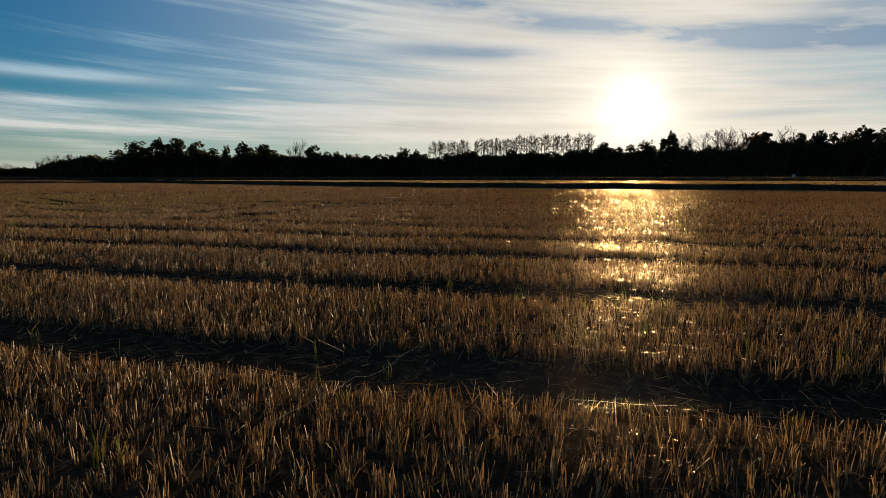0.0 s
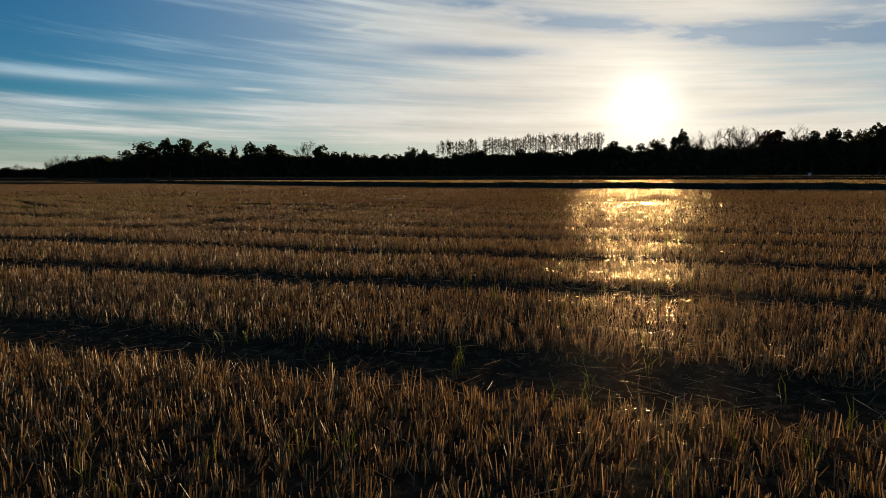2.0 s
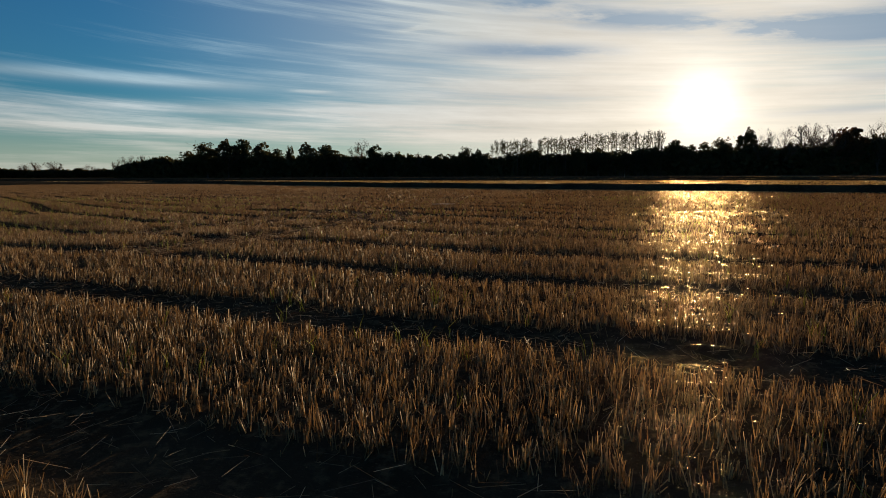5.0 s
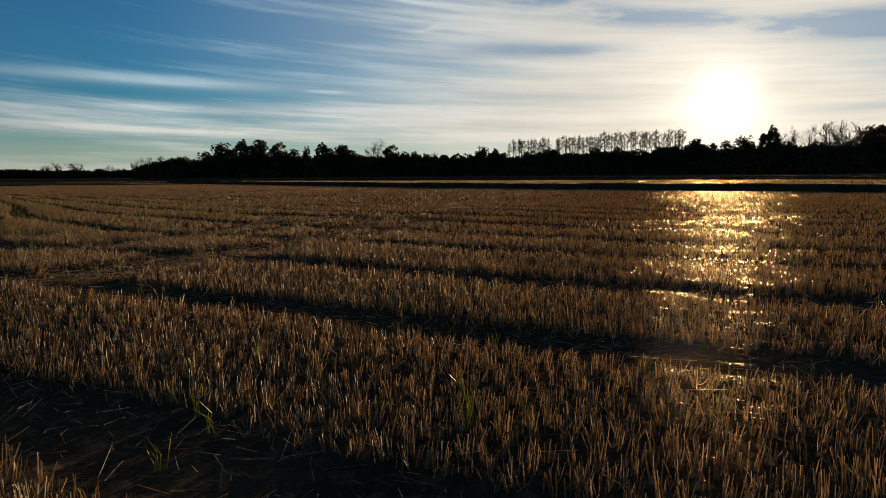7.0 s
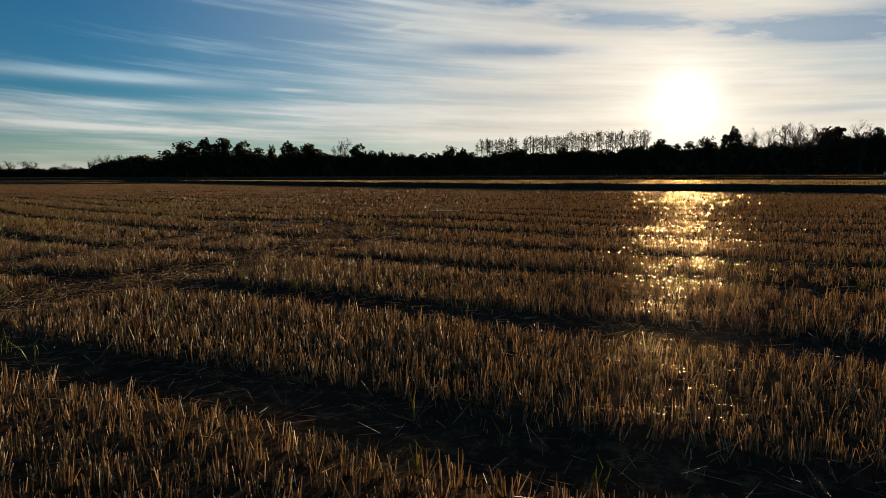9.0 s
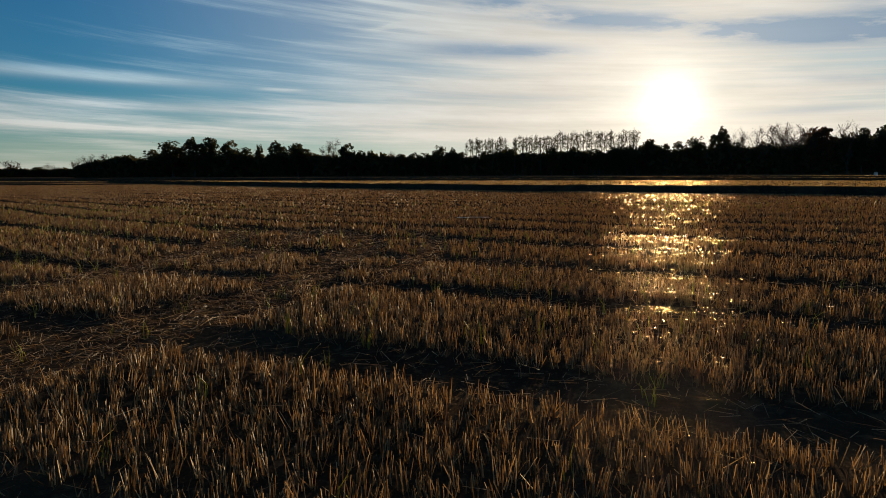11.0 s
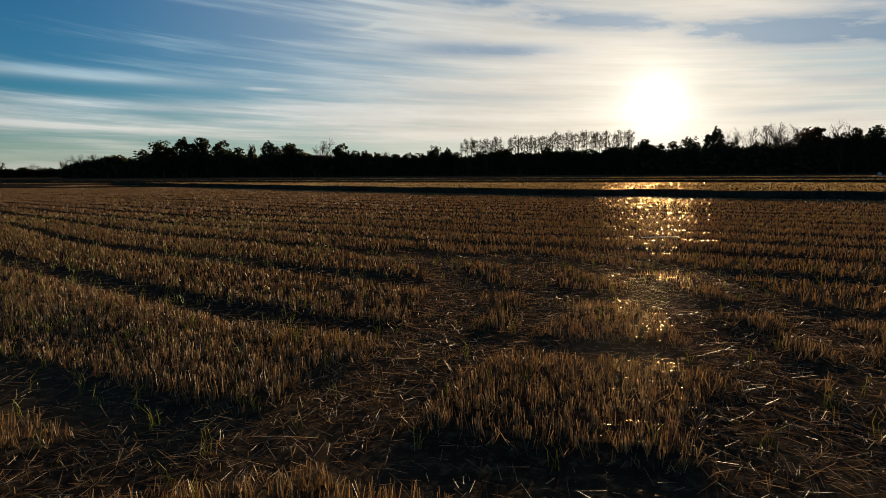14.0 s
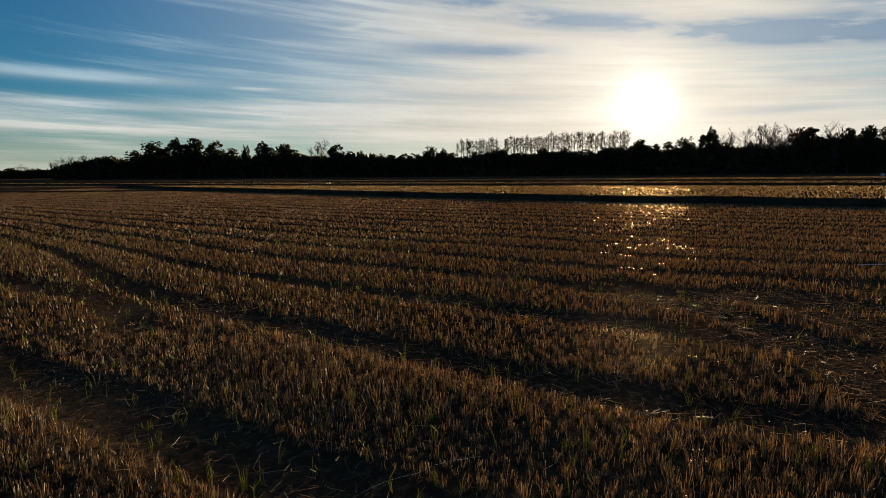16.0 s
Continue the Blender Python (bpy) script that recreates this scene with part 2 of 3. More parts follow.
# ---------------------------------------------------------------- the land
BANK_LINE = np.array([(62, 28), (30, 50.6), (15, 61.4), (10, 64.8), (5, 67.9), (0, 71.2), (-5, 74.9), (-10, 78.8), (-20, 87.8), (-30, 97.2), (-40, 107.2), (-55, 121.5), (-80, 146)], float)
SECOND_LINE = np.array([(150, 52), (70, 90), (33, 113), (-10, 128), (-60, 150), (-150, 190), (-300, 250)], float)
THIRD_LINE = np.array([(220, 110), (110, 145), (45, 163), (-20, 178), (-100, 205), (-220, 250), (-420, 330)], float)
SIDE_LINE = np.array([(-52, 119.5), (-66, 117.5), (-80, 116), (-110, 112), (-150, 108)], float)
rng = np.random.default_rng(7)


def beyond(line, x, y):
    """Metres past a line that runs across the view (along y)."""
    o = np.argsort(line[:, 0])
    return y - np.interp(x, line[o, 0], line[o, 1])


def smooth(x, lo, hi):
    t = np.clip((x - lo) / (hi - lo), 0, 1)
    return t * t * (3 - 2 * t)


def wave(x, y, k, seed):
    """Cheap smooth noise from a few sines, about -1 to 1."""
    r = np.random.default_rng(seed)
    out = 0
    for i in range(6):
        a, p, f = r.uniform(0, 6.28), r.uniform(0, 6.28), k * r.uniform(0.6, 1.7)
        out = out + np.sin((x * np.cos(a) + y * np.sin(a)) * f + p)
    return out / 3.2


def dist_line(pts, x, y):
    """Distance from points to a polyline."""
    best = np.full(np.shape(x), 1e9)
    for (ax, ay), (bx, by) in zip(pts[:-1], pts[1:]):
        dx, dy = bx - ax, by - ay
        t = np.clip(((x - ax) * dx + (y - ay) * dy) / (dx * dx + dy * dy), 0, 1)
        best = np.minimum(best, np.hypot(x - ax - t * dx, y - ay - t * dy))
    return best


# wheel tracks of the combine: a family of long, slightly bent lines 3.05 m apart, and two that turn across them
TRACK_AT = [-300.0, 0.55, 3.83, 6.95, 10.2, 13.15, 16.3, 19.1, 22.25, 24.7, 28.0, 300.35]
TRACK_K = [-99.5, -1, 0, 1, 2, 3, 4, 5, 6, 7, 8, 97.3]


def track_number(x, y):
    """Which track is nearest along y, counted as a real number: whole numbers lie on the near edges."""
    left = np.maximum(-x, 0)
    bow = 0.027 * np.clip(left - 7.5, 0, 17) ** 2 + 0.85 * np.maximum(left - 24.5, 0)
    k = np.interp(y + 0.35 * x, TRACK_AT, TRACK_K)
    for _ in range(4):
        slope = np.interp(k, [1, 4, 6, 7, 8, 14, 22], [0.33, 0.34, 0.36, 0.48, 0.52, 0.64, 0.72])
        g = -slope * x + bow * np.interp(k, [4, 5, 6, 7, 8, 11, 15], [0.0, 0.5, 1.0, 0.7, 0.5, 0.25, 0.0])
        k = 0.5 * k + 0.5 * np.interp(y - g, TRACK_AT, TRACK_K)
    return k + 0.05 * wave(x, y, 0.35, 3)


# the lanes where the combine turned: two pairs of wheel ruts round two small left-over clumps
TURNS = [(np.array(line, float), half) for line, half in (
    ([(-10.6, 22.6), (-9.8, 22.9), (-9.1, 23.4), (-8.8, 24.3)], 0.62),
    ([(-8.8, 24.3), (-8.5, 25.5), (-8.25, 27.0), (-8.25, 29.0), (-8.6, 31.5), (-10.4, 33.6)], 0.44),
    ([(-8.2, 24.8), (-7.5, 25.8), (-7.05, 27.2), (-6.8, 29.0), (-6.9, 30.6), (-7.9, 32.6), (-9.6, 34.4)], 0.30),
    ([(-6.8, 19.9), (-6.2, 21.2), (-5.8, 22.3), (-5.45, 23.4)], 0.68),
    ([(-5.45, 23.4), (-5.2, 24.8), (-5.15, 26.5), (-5.05, 29.0), (-5.5, 31.0), (-7.2, 33.2)], 0.40),
    ([(-5.0, 23.6), (-4.2, 24.8), (-3.85, 26.6), (-3.7, 29.0), (-3.9, 31.0), (-5.0, 33.0)], 0.28),
    ([(-18.2, 30.4), (-20.2, 33.0), (-23.8, 35.2), (-29.5, 37.6)], 0.40))]


def pressed(x, y):
    """How far the stubble is pressed down, 0 to 1, by the wheels."""
    k = track_number(x, y)
    across = (k - np.floor(k)) * 3.05
    wob = 0.07 * wave(x, y, 2.2, 5)
    straight = smooth(across + wob, -0.02, 0.10) * (1 - smooth(across + wob, 0.80, 1.0))
    straight = straight * (1 - 0.35 * smooth(wave(x, y, 0.25, 12), 0.55, 0.9))
    turn = np.zeros(np.shape(x))
    for line, half in TURNS:
        turn = np.maximum(turn, 1 - smooth(dist_line(line, x, y) + 0.14 * wave(x, y, 2.6, 8), half - 0.15, half + 0.15))
    return np.maximum(straight, turn), turn


def land(x, y):
    """Height of the ground."""
    z = 0.30 * smooth(beyond(BANK_LINE, x, y), -1.0, 2.0)
    z = z + 0.020 * wave(x, y, 0.5, 1) + 0.012 * wave(x, y, 2.8, 2)
    level = (0.00475 * np.clip(x, -25, 15) + 0.00074 * np.clip(y, -5, 60)) * (1 - smooth(y, 38, 62))
    near = (np.abs(x) < 60) & (y < 80) & (y > -10)
    p, t = pressed(x, y)
    ruts = p * (-0.045 + 0.02 * wave(x, y, 9.0, 4))
    return z + level + np.where(near, ruts, 0) - 0.0000012 * np.maximum(np.hypot(x, y) - 400, 0) ** 1.5


def graded(edges):
    """Grid lines: (from, to, step) stretches."""
    out = [np.arange(a, b, s) for a, b, s in edges]
    return np.concatenate(out + [[edges[-1][1]]])


def mesh_from(name, verts, faces):
    me = bpy.data.meshes.new(name)
    me.from_pydata(np.asarray(verts, float).reshape(-1, 3).tolist(), [], np.asarray(faces).tolist())
    me.update()
    return me


gx = graded([(-2600, -400, 200), (-400, -100, 25), (-100, -40, 4), (-40, -22, 0.6), (-22, 9, 0.25), (9, 40, 0.7), (40, 100, 4), (100, 400, 25), (400, 2600, 200)])
gy = graded([(-600, -100, 100), (-100, -6, 8), (-6, 1.5, 0.5), (1.5, 32, 0.20), (32, 64, 0.6), (64, 180, 3), (180, 600, 20), (600, 3600, 200)])
GX, GY = np.meshgrid(gx, gy)
verts = np.stack([GX, GY, land(GX, GY)], -1).reshape(-1, 3)
i, j = np.meshgrid(np.arange(len(gx) - 1), np.arange(len(gy) - 1))
a = (j * len(gx) + i).ravel()
me = mesh_from("ground", verts, np.stack([a, a + 1, a + 1 + len(gx), a + len(gx)], -1))
me.materials.append(SOIL)
me.polygons.foreach_set("use_smooth", np.ones(len(me.polygons), bool))
tagged(new("ground", me), "dark brown soil of a harvested field with chaff and wheel ruts", "ground", kind="structure")


def resample(line, step):
    d = np.r_[0, np.cumsum(np.hypot(*np.diff(line, axis=0).T))]
    q = np.arange(0, d[-1], step)
    return np.stack([np.interp(q, d, line[:, 0]), np.interp(q, d, line[:, 1])], -1)


def bank(name, line, height, width, step, label, rough):
    """An earth bank: a rounded ridge with an uneven crest along a line."""
    p = resample(line, step)
    for _ in range(int(6 / step) + 2):
        p[1:-1] = 0.25 * p[:-2] + 0.5 * p[1:-1] + 0.25 * p[2:]
    d = np.gradient(p, axis=0)
    d /= np.hypot(*d.T)[:, None]
    side = np.stack([d[:, 1], -d[:, 0]], -1)
    prof = [(-1.0, -0.15), (-0.86, 0.05), (-0.62, 0.45), (-0.42, 0.82), (-0.22, 0.98), (0.0, 1.0), (0.25, 0.95), (0.5, 0.7), (0.75, 0.3), (1.0, -0.15)]
    rows_ = []
    for s, h in prof:
        q = p + side * s * width
        n = wave(q[:, 0], q[:, 1], 1.3, 31) * 0.5 + wave(q[:, 0], q[:, 1], 4.5, 32) * 0.35 + rng.normal(0, 0.25, len(q))
        rows_.append(np.c_[q, land(q[:, 0], q[:, 1]) + height * h + rough * n * max(h, 0)])
    vs = np.stack(rows_, 1)
    n, m = vs.shape[:2]
    i, j = np.meshgrid(np.arange(m - 1), np.arange(n - 1))
    a = (j * m + i).ravel()
    me = mesh_from(name, vs, np.stack([a, a + 1, a + 1 + m, a + m], -1))
    me.materials.append(BANK)
    me.polygons.foreach_set("use_smooth", np.ones(len(me.polygons), bool))
    return tagged(new(name, me), label, "earth bank", kind="structure")


bank("earth_bank_near", BANK_LINE, 0.46, 0.9, 0.35, "low dark earth bank along the edge of the field", 0.05)
bank("earth_bank_middle", SECOND_LINE, 0.36, 1.6, 0.8, "low earth bank between two fields", 0.05)
bank("earth_bank_far", THIRD_LINE, 0.36, 1.8, 1.2, "low earth bank far out in the fields", 0.06)
bank("earth_bank_side", SIDE_LINE, 0.22, 1.4, 0.8, "thin dark earth bank beside the next field", 0.05)


# ---------------------------------------------------------------- stalks, in bulk
def tubes(foot, tip, r0, r1, split=False, ends=False, phase=None):
    """Three-sided stalks from foot to tip; split: with one side torn open; ends: closed at the cut."""
    ax = tip - foot
    ax = ax / np.linalg.norm(ax, axis=1)[:, None]
    ref = np.where(np.abs(ax[:, 2:3]) > 0.7, [[1.0, 0, 0]], [[0, 0, 1.0]])
    e1 = np.cross(ax, ref)
    e1 /= np.linalg.norm(e1, axis=1)[:, None]
    e2 = np.cross(ax, e1)
    ph = rng.uniform(0, 6.28, len(foot)) if phase is None else np.full(len(foot), phase)
    vs = []
    for end, r in ((foot, r0), (tip, r1)):
        for s in range(3):
            a = ph + s * 2.0944
            vs.append(end + (e1 * np.cos(a)[:, None] + e2 * np.sin(a)[:, None]) * np.reshape(r, (-1, 1)))
    vs = np.stack(vs, 1)
    b = np.arange(len(foot))[:, None] * 6
    sides = [b + [0, 1, 4, 3], b + [1, 2, 5, 4], b + [2, 0, 3, 5]]
    fs = np.concatenate(sides[:2] if split else sides)
    if ends:
        return vs.reshape(-1, 3), (fs, b + [3, 4, 5])
    return vs.reshape(-1, 3), fs


def stuff(name, parts, mat, label, category):
    vs, fs, base = [], [], 0
    for v_, f_ in parts:
        vs.append(v_)
        for some in (f_ if isinstance(f_, tuple) else (f_,)):
            fs.extend((some + base).tolist())
        base += len(v_)
    me = bpy.data.meshes.new(name)
    me.from_pydata(np.concatenate(vs).tolist(), [], fs)
    me.update()
    me.materials.append(mat)
    me.polygons.foreach_set("use_smooth", np.ones(len(me.polygons), bool))
    return tagged(new(name, me), label, category, kind="stuff")


def in_view(x, y):
    """The wedge of the field that the camera flies over and looks across."""
    return (x > -0.80 * np.maximum(y, 0) - 2.5) & (x < 0.78 * np.maximum(y, 0) + 2.0) & (beyond(BANK_LINE, x, y) < -0.72) & (x < 9 + np.maximum(0.62 * y, 0))


def near_zone(x, y):
    """The strip close under the flight."""
    first = (y > 1.6) & (y < 21) & (np.abs(x + 0.06 * y) < 5.2)
    second = (y > 18) & (y < 27 - 0.25 * (x + 6)) & (x > -19) & (x < 1)
    return (first | second) & (x > -0.76 * y - 1.0)


def hills(x0, x1, y0, y1, row, gap, slope=0.34):
    """Tufts of the crop, drilled in rows along the wheel tracks."""
    n_r, n_c = int((y1 - y0) / row), int((x1 - x0) / gap)
    cx = x0 + (np.arange(n_c)[None, :] + rng.uniform(-0.5, 0.5, (n_r, n_c))) * gap
    cy = y0 + np.arange(n_r)[:, None] * row + rng.normal(0, row * 0.13, (n_r, n_c))
    cy = cy - slope * (cx - x0)
    return cx.ravel(), cy.ravel()


def stubble(cx, cy, per, spread, r, high, flare, ends=False, uneven=1.0):
    """Stalks of a set of tufts."""
    n = rng.poisson(per, len(cx))
    x = np.repeat(cx, n) + rng.normal(0, spread, n.sum())
    y = np.repeat(cy, n) + rng.normal(0, spread, n.sum())
    tuft_h = np.repeat(rng.normal(1, 0.15 * uneven, len(cx)), n)
    tlx, tly = np.repeat(rng.normal(0, 0.10, len(cx)), n), np.repeat(rng.normal(0, 0.10, len(cx)), n)
    p, turn = pressed(x, y)
    keep = (rng.uniform(0, 1, len(x)) > p * (0.975 - 0.17 * turn)) & in_view(x, y)
    x, y, p, tuft_h, tlx, tly = (q[keep] for q in (x, y, p, tuft_h, tlx, tly))
    weedy = np.exp(-(((x + 13.1) / 1.5) ** 2 + ((y - 25.8) / 0.7) ** 2)) + np.exp(-(((x + 17.5) / 2.4) ** 2 + ((y - 28.6 + 0.75 * (x + 17.5)) / 0.7) ** 2))
    patch = (1 + 0.10 * wave(x, y, 0.8, 21)) * (1 - 0.5 * np.clip(weedy, 0, 1))
    h = high * patch * tuft_h * np.clip(rng.normal(1, 0.19 * uneven, len(x)), 0.3, 1.4) * (1 - 0.62 * p * rng.uniform(0.3, 1, len(x)))
    wild = rng.uniform(0, 1, len(x)) < 0.11
    lean_by = np.where(wild, 0.50, 0.12) + 0.8 * p
    lx, ly = tlx + rng.normal(0, 1, len(x)) * lean_by, tly + rng.normal(0, 1, len(x)) * lean_by
    z = land(x, y) - 0.01
    up = 1 / np.sqrt(1 + lx * lx + ly * ly)
    foot = np.stack([x, y, z], -1)
    tip = foot + np.stack([lx * up * h, ly * up * h, up * h], -1)
    rr = r * rng.uniform(0.75, 1.25, len(x))
    return tubes(foot, tip, rr * flare, rr * 0.92, True, ends)


def loosely(zone, cx, cy, by):
    """A zone with a frayed edge."""
    return zone(cx + rng.normal(0, by, len(cx)), cy + rng.normal(0, by, len(cy)))


cx, cy = hills(-22, 10, -4, 44, 0.150, 0.100)
ok = loosely(near_zone, cx, cy, 0.7)
near_part = stubble(cx[ok], cy[ok], 10.5, 0.022, 0.0020, 0.108, 1.9, True)
cx, cy = hills(-46, 36, -20, 80, 0.170, 0.130)
ok = in_view(cx, cy) & ~loosely(near_zone, cx, cy, 0.7) & loosely(lambda x_, y_: y_ < 27, cx, cy, 1.5)
mid_part = stubble(cx[ok], cy[ok], 7.2, 0.034, 0.0023, 0.100, 2.6)
cx, cy = hills(-52, 42, -20, 100, 0.25, 0.11, 0.45)
ok = in_view(cx, cy) & ~loosely(near_zone, cx, cy, 0.7) & loosely(lambda x_, y_: (y_ >= 27) & (y_ < 44), cx, cy, 1.5)
back_part = stubble(cx[ok], cy[ok], 3.2, 0.035, 0.0040, 0.100, 3.0, uneven=0.6)
cx, cy = hills(-85, 55, -20, 200, 0.50, 0.15, 0.64)
ok = in_view(cx, cy) & loosely(lambda x_, y_: y_ >= 44, cx, cy, 2.0)
far_part = stubble(cx[ok], cy[ok], 2.8, 0.06, 0.0085, 0.092, 3.0, uneven=0.4)
cx, cy = hills(-70, 70, -60, 110, 0.75, 0.75)
ok = (cy > -30) & (cy < 70) & (np.abs(cx) < 55) & (beyond(BANK_LINE, cx, cy) < -1.2)
x, y = cx[ok], cy[ok]
ok = ~in_view(x, y) & (pressed(x, y)[0] < 0.4)
foot = np.stack([x[ok], y[ok], land(x[ok], y[ok]) - 0.01], -1)
tip = foot + np.stack([rng.normal(0, 0.02, ok.sum()), rng.normal(0, 0.02, ok.sum()), rng.uniform(0.09, 0.14, ok.sum())], -1)
rest_part = tubes(foot, tip, 0.10, 0.06, True)
stuff("stubble", [near_part, mid_part], STUBBLE, "golden brown cut straw stubble standing in rows on the soil", "stubble")
stuff("stubble_rows", [back_part, far_part, rest_part], TUFTS, "golden brown rows of stubble reaching back to the bank", "stubble")

# stubble of the fields past the bank
cx = np.r_[rng.uniform(-110, 90, 84000), rng.uniform(-170, 150, 26000)]
cy = np.r_[rng.uniform(40, 150, 84000), rng.uniform(90, 240, 26000)]
d1, d2, d3 = (beyond(line, cx, cy) for line in (BANK_LINE, SECOND_LINE, THIRD_LINE))
inner_field = (np.arange(len(cx)) < 84000) == (d2 < 0)
ok = (d1 > 2.0) & (np.abs(d2) > 2.4) & (np.abs(d3) > 2.6) & inner_field & (cx > -0.85 * cy) & (cx < 0.75 * cy)
x, y = cx[ok], cy[ok]
foot = np.stack([x, y, land(x, y)], -1)
tip = foot + np.stack([rng.normal(0, 0.05, len(x)), rng.normal(0, 0.05, len(x)), rng.uniform(0.07, 0.13, len(x))], -1)
w = 0.021 + 0.0002 * y
stuff("far_stubble", [tubes(foot, tip, w * 1.4, w * 0.5, True)], FAR_STRAW, "pale cut stubble on the fields past the bank", "stubble")

# loose straw, thick where the wheels pressed it down
x, y = rng.uniform(-19, 9, 240000), rng.uniform(1.6, 33, 240000)
p, turn = pressed(x, y)
ok = in_view(x, y) & (x > -18.5) & (rng.uniform(0, 1, len(x)) < 0.03 + 0.16 * p + 0.50 * turn)
x, y, turn = x[ok], y[ok], turn[ok]
a, ln = rng.uniform(0, 6.28, len(x)), rng.uniform(0.07, 0.26, len(x))
up = rng.normal(0.0, 0.14, len(x))
z = land(x, y) + rng.uniform(0.012, 0.05, len(x)) + np.abs(up) * ln * 0.5
d = np.stack([np.cos(a) * ln, np.sin(a) * ln, up * ln], -1) / 2
mid_ = np.stack([x, y, z], -1)
stuff("loose_straw", [tubes(mid_ - d, mid_ + d, 0.0019, 0.0016, True)], LITTER, "pale loose straw lying flat in the wheel tracks", "straw")


# ---------------------------------------------------------------- trees
def part(name, me, mat, parent, label=""):
    ob = new(name, me)
    me.materials.append(mat)
    ob.parent = parent
    if label:
        tagged(ob, label)
    return ob


def branch(segs, start, way_, length, r, depth, r_, spread, forks, rise):
    """Grows a limb of bent pieces and its side limbs into segs, as (foot, tip, r0, r1)."""
    p, d = np.array(start, float), np.array(way_, float)
    pieces = 3 if depth else 4
    for k in range(pieces):
        d = d + r_.normal(0, 0.13, 3) + [0, 0, rise]
        d /= np.linalg.norm(d)
        q = p + d * length / pieces
        f0, f1 = 1 - 0.55 * k / pieces, 1 - 0.55 * (k + 1) / pieces
        segs.append((p, q, r * f0, r * f1, depth))
        p = q
        if depth < len(forks) and k > (0 if depth else 0):
            for _ in range(forks[depth]):
                side = r_.normal(0, 1, 3)
                side -= side.dot(d) * d
                side /= np.linalg.norm(side)
                w = d * math.cos(spread) + side * math.sin(spread)
                branch(segs, p, w, length * r_.uniform(0.45, 0.75), r * f1 * 0.6, depth + 1, r_, spread, forks, rise)


def stem_mesh(name, pts, radii, sides=6):
    """One tapered, bent stem."""
    vs, n = [], len(pts)
    for p_, r__ in zip(pts, radii):
        for s_ in range(sides):
            a_ = s_ * 2 * math.pi / sides
            vs.append((p_[0] + math.cos(a_) * r__, p_[1] + math.sin(a_) * r__, p_[2]))
    fs = [(k * sides + s_, k * sides + (s_ + 1) % sides, (k + 1) * sides + (s_ + 1) % sides, (k + 1) * sides + s_) for k in range(n - 1) for s_ in range(sides)]
    return mesh_from(name, vs, fs)


def wood_parts(root, segs, stem):
    """The trunk, from the first pieces of segs, and the limbs and twigs, too many to count."""
    pts = [segs[0][0]] + [s_[1] for s_ in stem]
    part("trunk", stem_mesh("trunk", pts, [segs[0][2]] + [s_[3] for s_ in stem]), BARK, root)
    own = {id(s_) for s_ in stem}
    tagged(part("limb_work", segs_mesh("limb_work", [s_ for s_ in segs if id(s_) not in own]), BARK, root), kind="stuff")


def segs_mesh(name, segs):
    f = np.array([s[0] for s in segs])
    t = np.array([s[1] for s in segs])
    vs, fs = tubes(f, t, np.array([s[2] for s in segs]), np.array([s[3] for s in segs]))
    return mesh_from(name, vs, fs)


def leaves_mesh(name, at, size, r_):
    """Small bent leaf clumps: two triangles folded along the middle, each turned its own way."""
    n = len(at)
    e1 = r_.normal(0, 1, (n, 3))
    e1 /= np.linalg.norm(e1, axis=1)[:, None]
    e2 = np.cross(e1, r_.normal(0, 1, (n, 3)))
    e2 /= np.linalg.norm(e2, axis=1)[:, None]
    e3 = np.cross(e1, e2)
    s = (size * r_.uniform(0.6, 1.4, n))[:, None]
    vs = np.stack([at - e1 * s, at + e2 * s * 0.6 + e3 * s * 0.3, at + e1 * s, at - e2 * s * 0.6 + e3 * s * 0.3], 1).reshape(-1, 3)
    b = np.arange(n)[:, None] * 4
    return mesh_from(name, vs, np.concatenate([b + [0, 1, 2], b + [0, 2, 3]]))


def leafy_tree(seed, mat):
    """A broad tree 10 m high and 5 m wide, to be scaled: trunk with limbs and a crown of clumps with gaps."""
    r_ = np.random.default_rng(seed)
    root = new("tree")
    segs = []
    branch(segs, (0, 0, 0), (0, 0, 1), 5.5, 0.20, 0, r_, 0.75, (2, 2), 0.06)
    wood_parts(root, segs, [s_ for s_ in segs if s_[4] == 0])
    pts = []
    for _ in range(150):
        q = r_.normal(0, 1, 3)
        q *= r_.uniform(0, 1) ** 0.5 / np.linalg.norm(q)
        c = np.array([0, 0, 5.4]) + q * [2.35, 2.35, 4.0]
        rad = r_.uniform(0.30, 0.72)
        q = r_.normal(0, 1, (24, 3))
        q = q / np.linalg.norm(q, axis=1)[:, None] * r_.uniform(0.35, 1.0, (24, 1)) ** 0.5
        pts.append(c + q * rad * [1, 1, 0.9])
    pts = np.concatenate(pts)
    pts = pts[(pts[:, 2] < 10) & (pts[:, 2] > 0.8)]
    part("crown", leaves_mesh("crown", pts, 0.23, r_), mat, root)
    return root


def rounded(p):
    """Draws a limb's point in under the round outline of a bare crown."""
    mid = np.array([0, 0, 5.6])
    d = np.asarray(p, float) - mid
    far = np.linalg.norm(d / [3.1, 3.1, 4.4]) if d[2] > 0 else np.hypot(d[0], d[1]) / 3.1
    return mid + d / (1 + far ** 4) ** 0.25 * [1.12, 1.12, 1.12 if d[2] > 0 else 1.0] if d[2] > -3 else np.asarray(p, float)


